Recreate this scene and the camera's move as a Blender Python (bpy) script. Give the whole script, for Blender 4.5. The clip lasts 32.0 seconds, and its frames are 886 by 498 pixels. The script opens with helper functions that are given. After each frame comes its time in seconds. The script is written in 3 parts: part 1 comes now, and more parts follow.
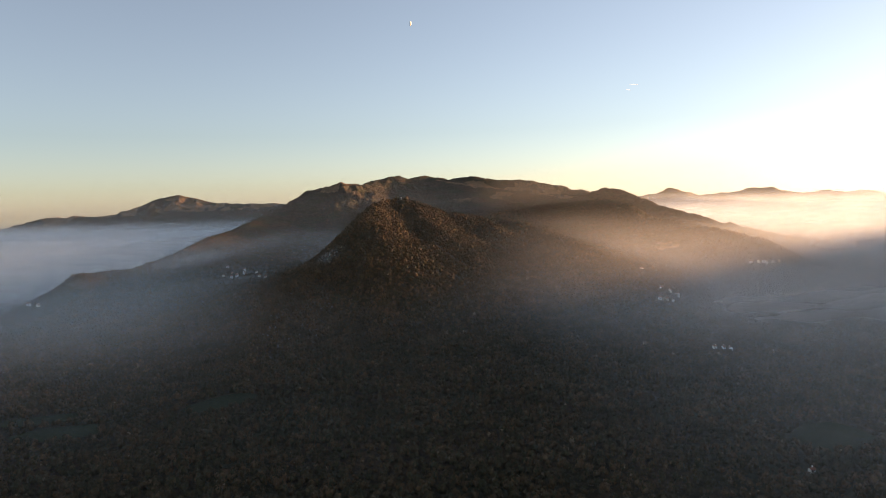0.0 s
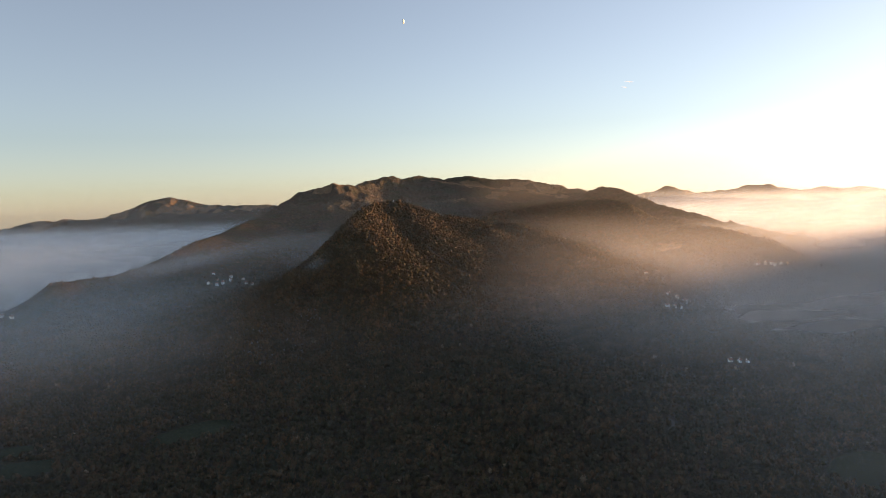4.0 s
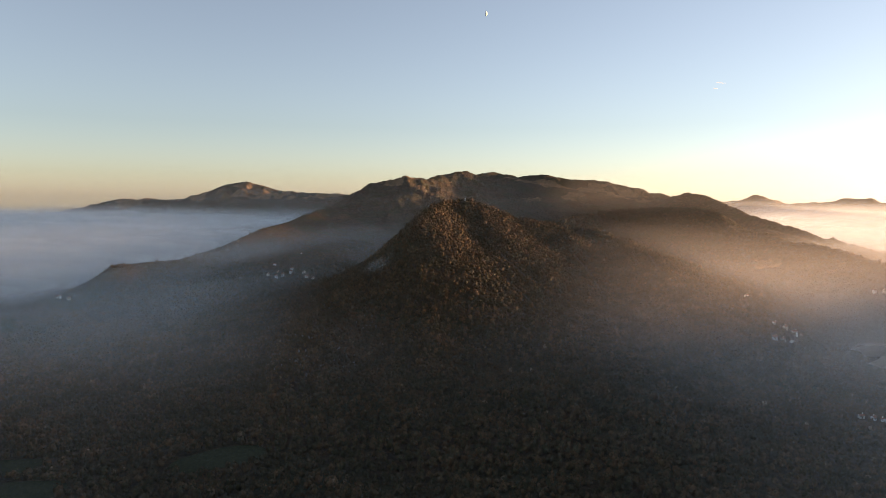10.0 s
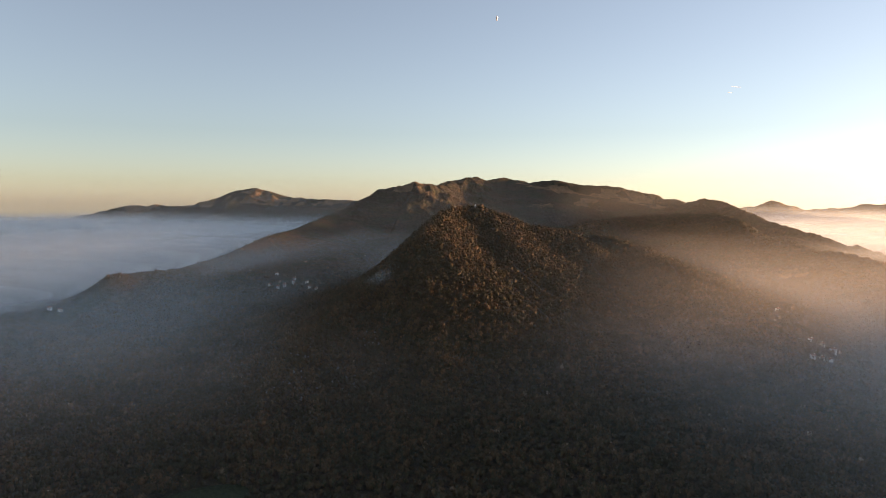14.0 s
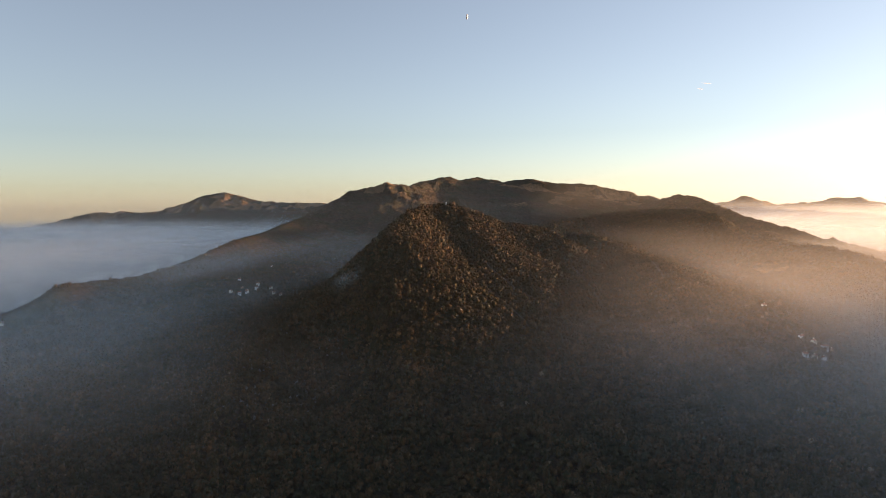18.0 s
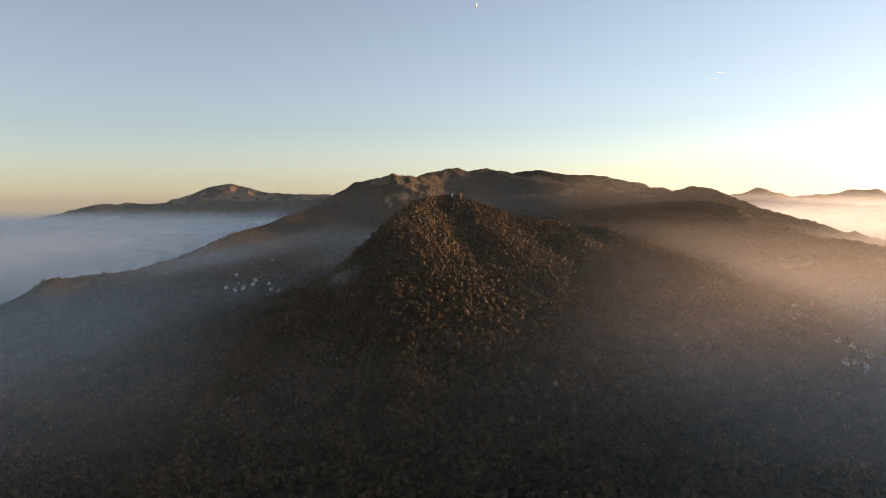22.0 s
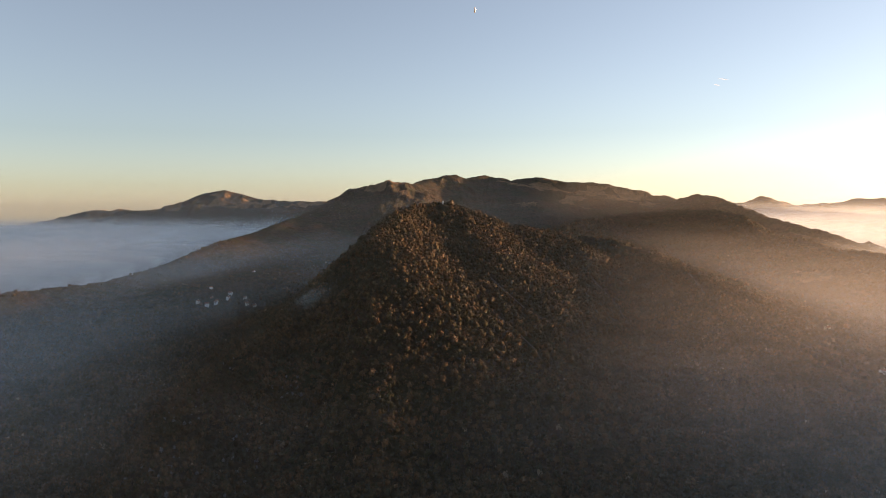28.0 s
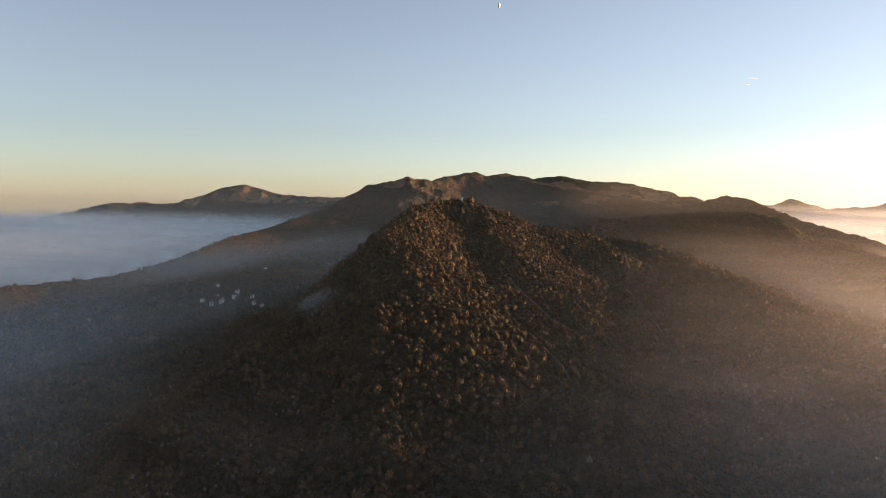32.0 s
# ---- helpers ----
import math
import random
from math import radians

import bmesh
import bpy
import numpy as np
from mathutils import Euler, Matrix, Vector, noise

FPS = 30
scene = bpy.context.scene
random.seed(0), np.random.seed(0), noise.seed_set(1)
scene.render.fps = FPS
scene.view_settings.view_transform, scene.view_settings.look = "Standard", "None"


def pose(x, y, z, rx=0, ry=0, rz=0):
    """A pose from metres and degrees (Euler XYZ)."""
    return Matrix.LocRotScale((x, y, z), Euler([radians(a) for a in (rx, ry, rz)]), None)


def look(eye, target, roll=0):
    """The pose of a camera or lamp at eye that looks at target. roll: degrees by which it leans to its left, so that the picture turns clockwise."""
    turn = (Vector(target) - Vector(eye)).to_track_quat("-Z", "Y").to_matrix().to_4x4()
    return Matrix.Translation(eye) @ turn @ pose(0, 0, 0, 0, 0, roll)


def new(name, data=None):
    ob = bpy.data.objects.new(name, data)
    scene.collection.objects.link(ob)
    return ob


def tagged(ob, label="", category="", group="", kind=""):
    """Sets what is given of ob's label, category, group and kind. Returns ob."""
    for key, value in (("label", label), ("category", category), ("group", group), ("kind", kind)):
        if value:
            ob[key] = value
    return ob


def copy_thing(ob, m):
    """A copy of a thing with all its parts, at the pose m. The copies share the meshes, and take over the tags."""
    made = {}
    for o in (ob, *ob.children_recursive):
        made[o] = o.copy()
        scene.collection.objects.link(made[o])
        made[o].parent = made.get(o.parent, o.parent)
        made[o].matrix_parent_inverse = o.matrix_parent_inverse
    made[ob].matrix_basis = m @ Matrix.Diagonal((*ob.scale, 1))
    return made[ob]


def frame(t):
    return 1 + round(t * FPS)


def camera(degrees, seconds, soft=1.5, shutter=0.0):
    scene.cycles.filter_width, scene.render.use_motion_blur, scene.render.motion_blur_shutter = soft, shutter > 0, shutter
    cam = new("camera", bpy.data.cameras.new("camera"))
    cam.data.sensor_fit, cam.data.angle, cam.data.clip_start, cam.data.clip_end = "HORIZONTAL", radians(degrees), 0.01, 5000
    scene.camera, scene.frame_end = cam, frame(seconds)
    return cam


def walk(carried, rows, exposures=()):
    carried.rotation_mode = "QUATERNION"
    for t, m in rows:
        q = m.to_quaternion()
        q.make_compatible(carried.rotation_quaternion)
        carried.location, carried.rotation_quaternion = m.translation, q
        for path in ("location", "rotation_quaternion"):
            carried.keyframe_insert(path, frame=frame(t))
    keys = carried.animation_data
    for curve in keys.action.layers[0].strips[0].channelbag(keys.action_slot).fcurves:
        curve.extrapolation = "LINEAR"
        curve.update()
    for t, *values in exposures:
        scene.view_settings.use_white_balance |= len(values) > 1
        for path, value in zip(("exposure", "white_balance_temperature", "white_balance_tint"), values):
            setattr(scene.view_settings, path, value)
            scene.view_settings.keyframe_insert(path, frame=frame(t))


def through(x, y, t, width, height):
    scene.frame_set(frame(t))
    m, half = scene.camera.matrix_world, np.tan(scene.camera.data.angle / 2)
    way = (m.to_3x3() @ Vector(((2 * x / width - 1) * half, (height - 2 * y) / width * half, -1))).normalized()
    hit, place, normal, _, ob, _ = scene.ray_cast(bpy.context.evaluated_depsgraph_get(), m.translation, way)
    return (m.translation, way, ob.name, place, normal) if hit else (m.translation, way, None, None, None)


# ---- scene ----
cam = camera(66.3, 32.0, 0.5)
PATH = [
    (0, (0.00, 0.00, 260.00), (0.00, 99.78, 253.37), -1.80),
    (0.5, (-0.32, 6.86, 260.77), (1.16, 106.62, 253.97), -2.04),
    (1, (-0.64, 13.70, 261.54), (-0.49, 113.47, 254.77), -1.99),
    (1.5, (-0.87, 20.49, 262.30), (-3.11, 120.26, 255.91), -1.40),
    (2, (-0.84, 27.23, 263.02), (-2.02, 127.00, 256.38), -1.30),
    (2.5, (-0.51, 33.91, 263.69), (-2.60, 133.67, 257.11), -1.26),
    (3, (0.13, 40.57, 264.35), (-0.04, 140.35, 257.58), -1.42),
    (3.5, (0.95, 47.27, 264.98), (3.77, 146.98, 257.92), -2.04),
    (4, (1.72, 54.05, 265.56), (2.38, 153.82, 258.79), -2.27),
    (4.5, (2.33, 60.96, 266.09), (3.30, 160.73, 259.33), -2.18),
    (6.5, (1.53, 91.92, 267.50), (1.10, 191.66, 260.36), -1.58),
    (7, (1.07, 99.45, 268.02), (-2.43, 199.15, 261.16), -1.46),
    (7.5, (0.59, 106.89, 268.56), (-3.62, 206.57, 261.78), -1.06),
    (8, (0.07, 114.22, 269.15), (-4.00, 213.91, 262.41), -0.92),
    (8.5, (-0.54, 121.51, 269.82), (-3.53, 221.22, 262.95), -1.13),
    (9, (-1.36, 128.76, 270.56), (-7.08, 228.36, 263.72), -0.96),
    (9.5, (-2.25, 136.00, 271.28), (-12.22, 235.25, 264.16), 0.10),
    (10, (-3.03, 143.26, 271.86), (-12.57, 242.54, 264.53), 0.64),
    (10.5, (-3.63, 150.55, 272.28), (-12.94, 249.82, 264.51), 0.54),
    (11, (-4.13, 157.83, 272.59), (-12.19, 257.08, 263.36), 0.32),
    (11.5, (-4.67, 165.01, 272.90), (-10.70, 264.36, 263.22), -0.30),
    (12, (-5.31, 172.01, 273.25), (-15.47, 271.15, 265.03), -0.10),
    (12.5, (-5.92, 178.82, 273.51), (-17.36, 277.92, 266.62), 0.56),
    (13, (-6.29, 185.49, 273.55), (-19.75, 284.37, 267.07), 0.99),
    (13.5, (-6.34, 192.14, 273.28), (-20.67, 290.89, 266.84), 1.22),
    (14, (-6.05, 198.76, 272.72), (-17.15, 297.93, 266.27), 0.57),
    (14.5, (-5.53, 205.36, 271.97), (-10.45, 304.98, 264.87), -1.12),
    (16.5, (-5.95, 230.66, 267.44), (-16.64, 329.82, 260.16), -0.22),
    (17, (-5.53, 237.46, 267.18), (-16.08, 336.65, 260.16), -0.08),
    (17.5, (-4.95, 244.37, 267.10), (-16.11, 343.55, 260.96), -0.14),
    (18, (-4.24, 251.39, 267.17), (-11.76, 350.91, 260.99), -0.48),
    (18.5, (-3.65, 258.49, 267.36), (-9.29, 358.12, 260.89), -1.27),
    (19, (-3.36, 265.63, 267.58), (-10.80, 365.16, 261.30), -1.10),
    (19.5, (-3.37, 272.77, 267.72), (-8.38, 372.45, 261.53), -1.19),
    (20, (-3.66, 279.84, 267.72), (-9.32, 379.48, 261.28), -1.45),
    (20.5, (-4.14, 286.83, 267.58), (-11.41, 386.28, 260.05), -0.95),
    (21, (-4.64, 293.76, 267.43), (-9.95, 393.27, 259.09), -0.98),
    (21.5, (-5.01, 300.69, 267.43), (-13.31, 400.05, 259.72), -0.76),
    (22, (-5.00, 307.64, 267.60), (-13.76, 406.98, 260.20), -0.42),
    (22.5, (-4.51, 314.63, 267.85), (-10.75, 414.16, 260.37), -0.73),
    (23, (-3.66, 321.68, 268.12), (-9.92, 421.23, 260.95), -0.99),
    (23.5, (-2.63, 328.81, 268.30), (-4.91, 428.54, 261.27), -1.67),
    (24, (-1.66, 336.00, 268.38), (-2.57, 435.74, 261.25), -2.35),
    (24.5, (-0.93, 343.25, 268.41), (-2.98, 442.99, 261.54), -2.31),
    (25, (-0.54, 350.55, 268.46), (-3.73, 450.26, 261.57), -1.98),
    (25.5, (-0.43, 357.87, 268.51), (-3.26, 457.58, 261.45), -1.79),
    (26, (-0.52, 365.19, 268.55), (-3.55, 464.91, 261.73), -1.64),
    (26.5, (-0.74, 372.47, 268.57), (-7.60, 472.02, 261.94), -1.00),
    (28.5, (-0.86, 400.42, 267.40), (-9.58, 499.85, 261.15), -0.21),
    (29, (-0.64, 407.57, 267.21), (-7.54, 507.10, 260.54), -0.53),
    (29.5, (-0.50, 414.74, 267.04), (-4.35, 514.42, 259.97), -1.16),
    (30, (-0.65, 421.91, 266.93), (-5.86, 521.53, 260.02), -1.48),
    (30.5, (-1.15, 429.02, 266.88), (-5.99, 528.67, 260.11), -1.47),
    (31, (-2.05, 436.07, 266.87), (-10.42, 535.50, 260.26), -1.14),
    (31.5, (-3.20, 443.05, 266.86), (-16.71, 541.92, 260.35), 0.12),
    (32, (-4.46, 450.00, 266.85), (-16.01, 549.11, 260.24), 0.70),
]
walk(cam, [(t, look(eye, target, roll)) for t, eye, target, roll in PATH],
     [(0, 1.95, 6520, 16), (32, 1.95, 6520, 16)])

# ---------------------------------------------------------------- light
SUN_AZ, SUN_EL = 63.0, 3.3  # from the direction of flight towards the right; above the horizon
world = bpy.data.worlds.new("evening_sky")
scene.world = world
world.use_nodes = True
wn, wl = world.node_tree.nodes, world.node_tree.links
sky = wn.new("ShaderNodeTexSky")
sky.sky_type = "NISHITA"
sky.sun_disc = False
sky.sun_elevation = radians(SUN_EL)
sky.sun_rotation = radians(SUN_AZ)
sky.altitude = 300
sky.air_density, sky.dust_density, sky.ozone_density = 0.85, 0.5, 2.0
wn["Background"].inputs["Strength"].default_value = 0.093
pale = wn.new("ShaderNodeHueSaturation")  # the evening haze takes colour out of the sky
pale.inputs["Saturation"].default_value = 0.60
wl.new(sky.outputs["Color"], pale.inputs["Color"])
wl.new(pale.outputs["Color"], wn["Background"].inputs["Color"])

sun_dir = Vector((math.sin(radians(SUN_AZ)) * math.cos(radians(SUN_EL)), math.cos(radians(SUN_AZ)) * math.cos(radians(SUN_EL)), math.sin(radians(SUN_EL))))
sun = new("sun", bpy.data.lights.new("sun", "SUN"))
sun.data.energy, sun.data.angle, sun.data.color = 4.4, radians(2.0), (1.0, 0.59, 0.30)
sun.matrix_world = look(Vector((0, 0, 900)) + 100 * sun_dir, (0, 0, 900))
scene.cycles.transparent_max_bounces = 64


# ---------------------------------------------------------------- materials
def material(name):
    m = bpy.data.materials.new(name)
    m.use_nodes = True
    return m, m.node_tree.nodes, m.node_tree.links, m.node_tree.nodes["Principled BSDF"]


def noise_node(n, l, scale, detail=6.0, rough=0.6, vec=None):
    x = n.new("ShaderNodeTexNoise")
    x.inputs["Scale"].default_value, x.inputs["Detail"].default_value, x.inputs["Roughness"].default_value = scale, detail, rough
    if vec:
        l.new(vec, x.inputs["Vector"])
    return x.outputs["Fac"]


def ramp(n, l, fac, stops):
    r = n.new("ShaderNodeValToRGB")
    while len(r.color_ramp.elements) < len(stops):
        r.color_ramp.elements.new(0.5)
    for e, (p, c) in zip(r.color_ramp.elements, stops):
        e.position, e.color = p, (*c, 1) if len(c) == 3 else c
    l.new(fac, r.inputs["Fac"])
    return r.outputs["Color"]


def mix(n, l, fac, a, b, blend="MIX"):
    x = n.new("ShaderNodeMixRGB")
    x.blend_type = blend
    for k, v in (("Fac", fac), ("Color1", a), ("Color2", b)):
        if isinstance(v, (int, float)):
            x.inputs[k].default_value = v
        elif isinstance(v, tuple):
            x.inputs[k].default_value = (*v, 1)
        else:
            l.new(v, x.inputs[k])
    return x.outputs["Color"]


def bump(n, l, height, strength, distance, b):
    x = n.new("ShaderNodeBump")
    x.inputs["Strength"].default_value, x.inputs["Distance"].default_value = strength, distance
    l.new(height, x.inputs["Height"])
    l.new(x.outputs["Normal"], b.inputs["Normal"])


def coords(n):
    return n.new("ShaderNodeTexCoord").outputs["Object"]


# ---------------------------------------------------------------- shape of the land
def value_noise(x, y, seed):
    xi, yi = np.floor(x).astype(np.int64), np.floor(y).astype(np.int64)
    u, v = x - xi, y - yi
    u, v = u * u * u * (u * (u * 6 - 15) + 10), v * v * v * (v * (v * 6 - 15) + 10)

    def h(a, b):
        k = (a * 374761393 + b * 668265263 + seed * 974711) & 0x7FFFFFFF
        k = ((k ^ (k >> 13)) * 1274126177) & 0x7FFFFFFF
        return ((k ^ (k >> 16)) & 0xFFFF) / 32767.5 - 1

    top = h(xi, yi) * (1 - u) + h(xi + 1, yi) * u
    low = h(xi, yi + 1) * (1 - u) + h(xi + 1, yi + 1) * u
    return top * (1 - v) + low * v


def step(a, b, v):
    t = np.clip((v - a) / (b - a), 0, 1)
    return t * t * (3 - 2 * t)


def fbm(x, y, size, octaves, seed, ridged=False, gain=0.5):
    total, amp, norm = 0 * x, 1.0, 0.0
    for k in range(octaves):
        v = value_noise(x / size + 17.3 * k, y / size - 9.1 * k, seed + k)
        total = total + amp * ((1 - 2 * np.abs(v)) if ridged else v)
        norm, amp, size = norm + amp, amp * gain, size / 2.03
    return total / norm


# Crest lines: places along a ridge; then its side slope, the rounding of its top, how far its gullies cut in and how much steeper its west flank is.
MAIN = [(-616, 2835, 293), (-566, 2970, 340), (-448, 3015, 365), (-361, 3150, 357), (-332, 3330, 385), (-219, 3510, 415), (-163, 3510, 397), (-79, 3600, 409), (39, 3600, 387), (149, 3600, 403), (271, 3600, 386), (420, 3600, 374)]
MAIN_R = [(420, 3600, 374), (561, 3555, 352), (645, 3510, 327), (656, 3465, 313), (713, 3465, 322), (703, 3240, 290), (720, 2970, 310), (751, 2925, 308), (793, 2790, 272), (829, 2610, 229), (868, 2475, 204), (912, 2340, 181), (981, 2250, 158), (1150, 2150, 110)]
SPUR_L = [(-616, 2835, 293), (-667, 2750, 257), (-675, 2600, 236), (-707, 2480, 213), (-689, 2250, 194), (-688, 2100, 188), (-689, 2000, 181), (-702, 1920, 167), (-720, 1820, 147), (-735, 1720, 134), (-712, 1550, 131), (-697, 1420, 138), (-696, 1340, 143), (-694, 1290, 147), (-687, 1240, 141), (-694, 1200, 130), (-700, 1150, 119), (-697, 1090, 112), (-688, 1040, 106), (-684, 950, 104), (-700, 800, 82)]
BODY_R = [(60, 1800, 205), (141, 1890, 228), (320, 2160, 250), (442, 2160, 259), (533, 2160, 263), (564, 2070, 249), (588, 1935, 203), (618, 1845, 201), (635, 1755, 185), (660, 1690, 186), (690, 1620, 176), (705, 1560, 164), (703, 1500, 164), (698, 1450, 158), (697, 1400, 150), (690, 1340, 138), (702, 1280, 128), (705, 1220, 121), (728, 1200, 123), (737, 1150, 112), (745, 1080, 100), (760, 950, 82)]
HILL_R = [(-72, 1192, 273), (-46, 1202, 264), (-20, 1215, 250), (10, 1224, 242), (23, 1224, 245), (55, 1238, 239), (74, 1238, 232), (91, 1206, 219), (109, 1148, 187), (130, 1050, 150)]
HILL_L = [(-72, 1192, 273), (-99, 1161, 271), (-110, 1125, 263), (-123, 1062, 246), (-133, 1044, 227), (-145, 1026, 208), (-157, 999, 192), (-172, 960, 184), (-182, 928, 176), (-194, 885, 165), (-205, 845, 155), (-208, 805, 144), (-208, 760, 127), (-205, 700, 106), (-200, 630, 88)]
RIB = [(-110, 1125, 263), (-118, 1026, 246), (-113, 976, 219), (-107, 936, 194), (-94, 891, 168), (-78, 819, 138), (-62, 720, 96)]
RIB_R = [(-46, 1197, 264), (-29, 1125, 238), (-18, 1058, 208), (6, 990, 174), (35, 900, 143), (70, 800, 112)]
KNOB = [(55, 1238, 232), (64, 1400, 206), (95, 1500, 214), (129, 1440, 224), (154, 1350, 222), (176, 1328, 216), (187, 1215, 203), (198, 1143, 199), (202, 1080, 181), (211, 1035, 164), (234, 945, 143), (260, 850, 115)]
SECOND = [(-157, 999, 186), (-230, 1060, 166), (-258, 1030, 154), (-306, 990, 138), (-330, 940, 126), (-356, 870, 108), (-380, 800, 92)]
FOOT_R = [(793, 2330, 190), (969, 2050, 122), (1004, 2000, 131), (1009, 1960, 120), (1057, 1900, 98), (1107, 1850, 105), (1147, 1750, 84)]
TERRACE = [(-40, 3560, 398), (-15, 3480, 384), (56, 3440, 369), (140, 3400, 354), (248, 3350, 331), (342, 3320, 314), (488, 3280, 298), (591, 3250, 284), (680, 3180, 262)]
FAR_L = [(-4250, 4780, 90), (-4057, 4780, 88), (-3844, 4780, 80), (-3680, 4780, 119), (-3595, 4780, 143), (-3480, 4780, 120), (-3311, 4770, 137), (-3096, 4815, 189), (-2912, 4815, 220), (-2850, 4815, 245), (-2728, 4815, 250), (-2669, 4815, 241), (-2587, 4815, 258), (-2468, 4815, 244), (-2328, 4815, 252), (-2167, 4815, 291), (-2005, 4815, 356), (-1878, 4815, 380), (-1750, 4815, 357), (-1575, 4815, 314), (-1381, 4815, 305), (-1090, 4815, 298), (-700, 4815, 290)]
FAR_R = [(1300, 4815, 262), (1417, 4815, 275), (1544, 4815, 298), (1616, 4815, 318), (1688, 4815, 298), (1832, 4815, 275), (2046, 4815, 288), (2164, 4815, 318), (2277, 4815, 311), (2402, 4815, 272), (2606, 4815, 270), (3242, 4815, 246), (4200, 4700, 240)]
# EAST stands out of view; its heights are set by the shade it casts.
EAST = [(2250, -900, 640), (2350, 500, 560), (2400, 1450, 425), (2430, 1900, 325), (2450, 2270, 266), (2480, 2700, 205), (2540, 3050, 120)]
# Unseen ridge behind MAIN, added to keep the sun off the western mist.
SHADE_RIDGE = [(-450, 4250, 360), (-150, 4300, 395), (200, 4350, 405), (500, 4350, 385), (760, 4300, 330)]
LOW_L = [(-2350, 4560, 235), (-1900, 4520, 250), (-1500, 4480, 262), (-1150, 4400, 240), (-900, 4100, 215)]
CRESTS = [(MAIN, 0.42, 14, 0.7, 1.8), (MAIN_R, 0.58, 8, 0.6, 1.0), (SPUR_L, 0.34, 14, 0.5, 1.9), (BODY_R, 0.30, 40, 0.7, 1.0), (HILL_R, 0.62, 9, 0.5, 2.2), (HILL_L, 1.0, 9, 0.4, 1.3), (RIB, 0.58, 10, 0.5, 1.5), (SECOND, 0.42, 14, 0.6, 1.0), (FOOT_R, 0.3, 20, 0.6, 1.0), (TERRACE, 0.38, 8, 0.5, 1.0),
          (RIB_R, 0.50, 30, 0.5, 1.2), (KNOB, 0.42, 18, 0.8, 1.0), (FAR_L, 0.45, 20, 1.6, 1.0), (FAR_R, 0.4, 25, 0.8, 1.0), (EAST, 0.4, 40, 0.4, 1.0), (SHADE_RIDGE, 0.4, 40, 0.6, 1.0), (LOW_L, 0.3, 40, 0.8, 1.0)]
FLOOR = 84.0


def height(x, y):
    """The height of the land at arrays of places."""
    x, y = np.asarray(x, float), np.asarray(y, float)
    wx = x + 14 * fbm(x, y, 160, 3, 5)
    wy = y + 14 * fbm(x + 900, y, 160, 3, 6)
    floor = FLOOR + 16 * fbm(x, y, 420, 4, 11) + 4 * fbm(x, y, 90, 3, 12) - 0.018 * np.clip(y - 1500, 0, 3000) - 42 * step(-720, -1050, x) * step(3600, 2600, y) + 26 * np.exp(-(((x + 80) / 420) ** 2 + ((y - 1000) / 420) ** 2)) + 54 * np.exp(-(((x + 430) / 230) ** 2 + ((y - 1430) / 300) ** 2)) + np.exp(-(((x + 400) / 300) ** 2)) * (66 * step(1350, 2000, y) + 40 * step(2000, 2600, y)) * step(3200, 2800, y) - 14 * np.exp(-(((x - 330) / 130) ** 2 + ((y - 960) / 130) ** 2))
    tops = [floor]
    near = np.full_like(x, 1e9)
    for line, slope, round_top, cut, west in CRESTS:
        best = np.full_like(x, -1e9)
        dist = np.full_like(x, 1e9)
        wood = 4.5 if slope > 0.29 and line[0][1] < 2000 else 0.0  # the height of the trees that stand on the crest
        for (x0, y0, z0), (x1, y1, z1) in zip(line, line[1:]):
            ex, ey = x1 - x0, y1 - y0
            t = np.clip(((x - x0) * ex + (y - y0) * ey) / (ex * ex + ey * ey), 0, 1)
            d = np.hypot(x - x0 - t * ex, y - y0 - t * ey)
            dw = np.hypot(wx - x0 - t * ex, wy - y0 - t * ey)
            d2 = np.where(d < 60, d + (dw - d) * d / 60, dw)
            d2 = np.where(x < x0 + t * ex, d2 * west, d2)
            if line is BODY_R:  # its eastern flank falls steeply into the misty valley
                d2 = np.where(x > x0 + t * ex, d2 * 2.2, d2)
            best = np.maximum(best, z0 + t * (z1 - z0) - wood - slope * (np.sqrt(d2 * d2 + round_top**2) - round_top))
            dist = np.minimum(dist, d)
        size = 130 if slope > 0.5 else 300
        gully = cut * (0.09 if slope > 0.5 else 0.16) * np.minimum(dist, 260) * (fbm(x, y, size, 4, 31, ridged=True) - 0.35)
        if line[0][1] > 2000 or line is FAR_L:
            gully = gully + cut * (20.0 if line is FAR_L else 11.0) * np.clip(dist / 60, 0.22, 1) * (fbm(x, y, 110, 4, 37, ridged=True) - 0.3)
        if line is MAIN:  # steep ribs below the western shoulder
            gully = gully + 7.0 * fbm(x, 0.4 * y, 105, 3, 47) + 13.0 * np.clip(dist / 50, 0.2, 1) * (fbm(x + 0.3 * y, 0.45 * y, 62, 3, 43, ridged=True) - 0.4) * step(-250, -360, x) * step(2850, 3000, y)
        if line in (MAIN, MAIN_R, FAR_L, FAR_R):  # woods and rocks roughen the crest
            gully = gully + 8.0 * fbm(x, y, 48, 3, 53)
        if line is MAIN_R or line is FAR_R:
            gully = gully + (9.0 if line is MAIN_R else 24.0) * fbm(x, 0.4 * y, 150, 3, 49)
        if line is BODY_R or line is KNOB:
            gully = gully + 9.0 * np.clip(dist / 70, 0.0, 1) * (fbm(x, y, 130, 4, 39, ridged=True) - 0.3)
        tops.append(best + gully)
        near = np.minimum(near, dist)
    k = 5.0
    most = np.max(tops, 0)
    z = most + k * np.log(np.sum([np.exp((v - most) / k) for v in tops], 0)) - k * 0.15
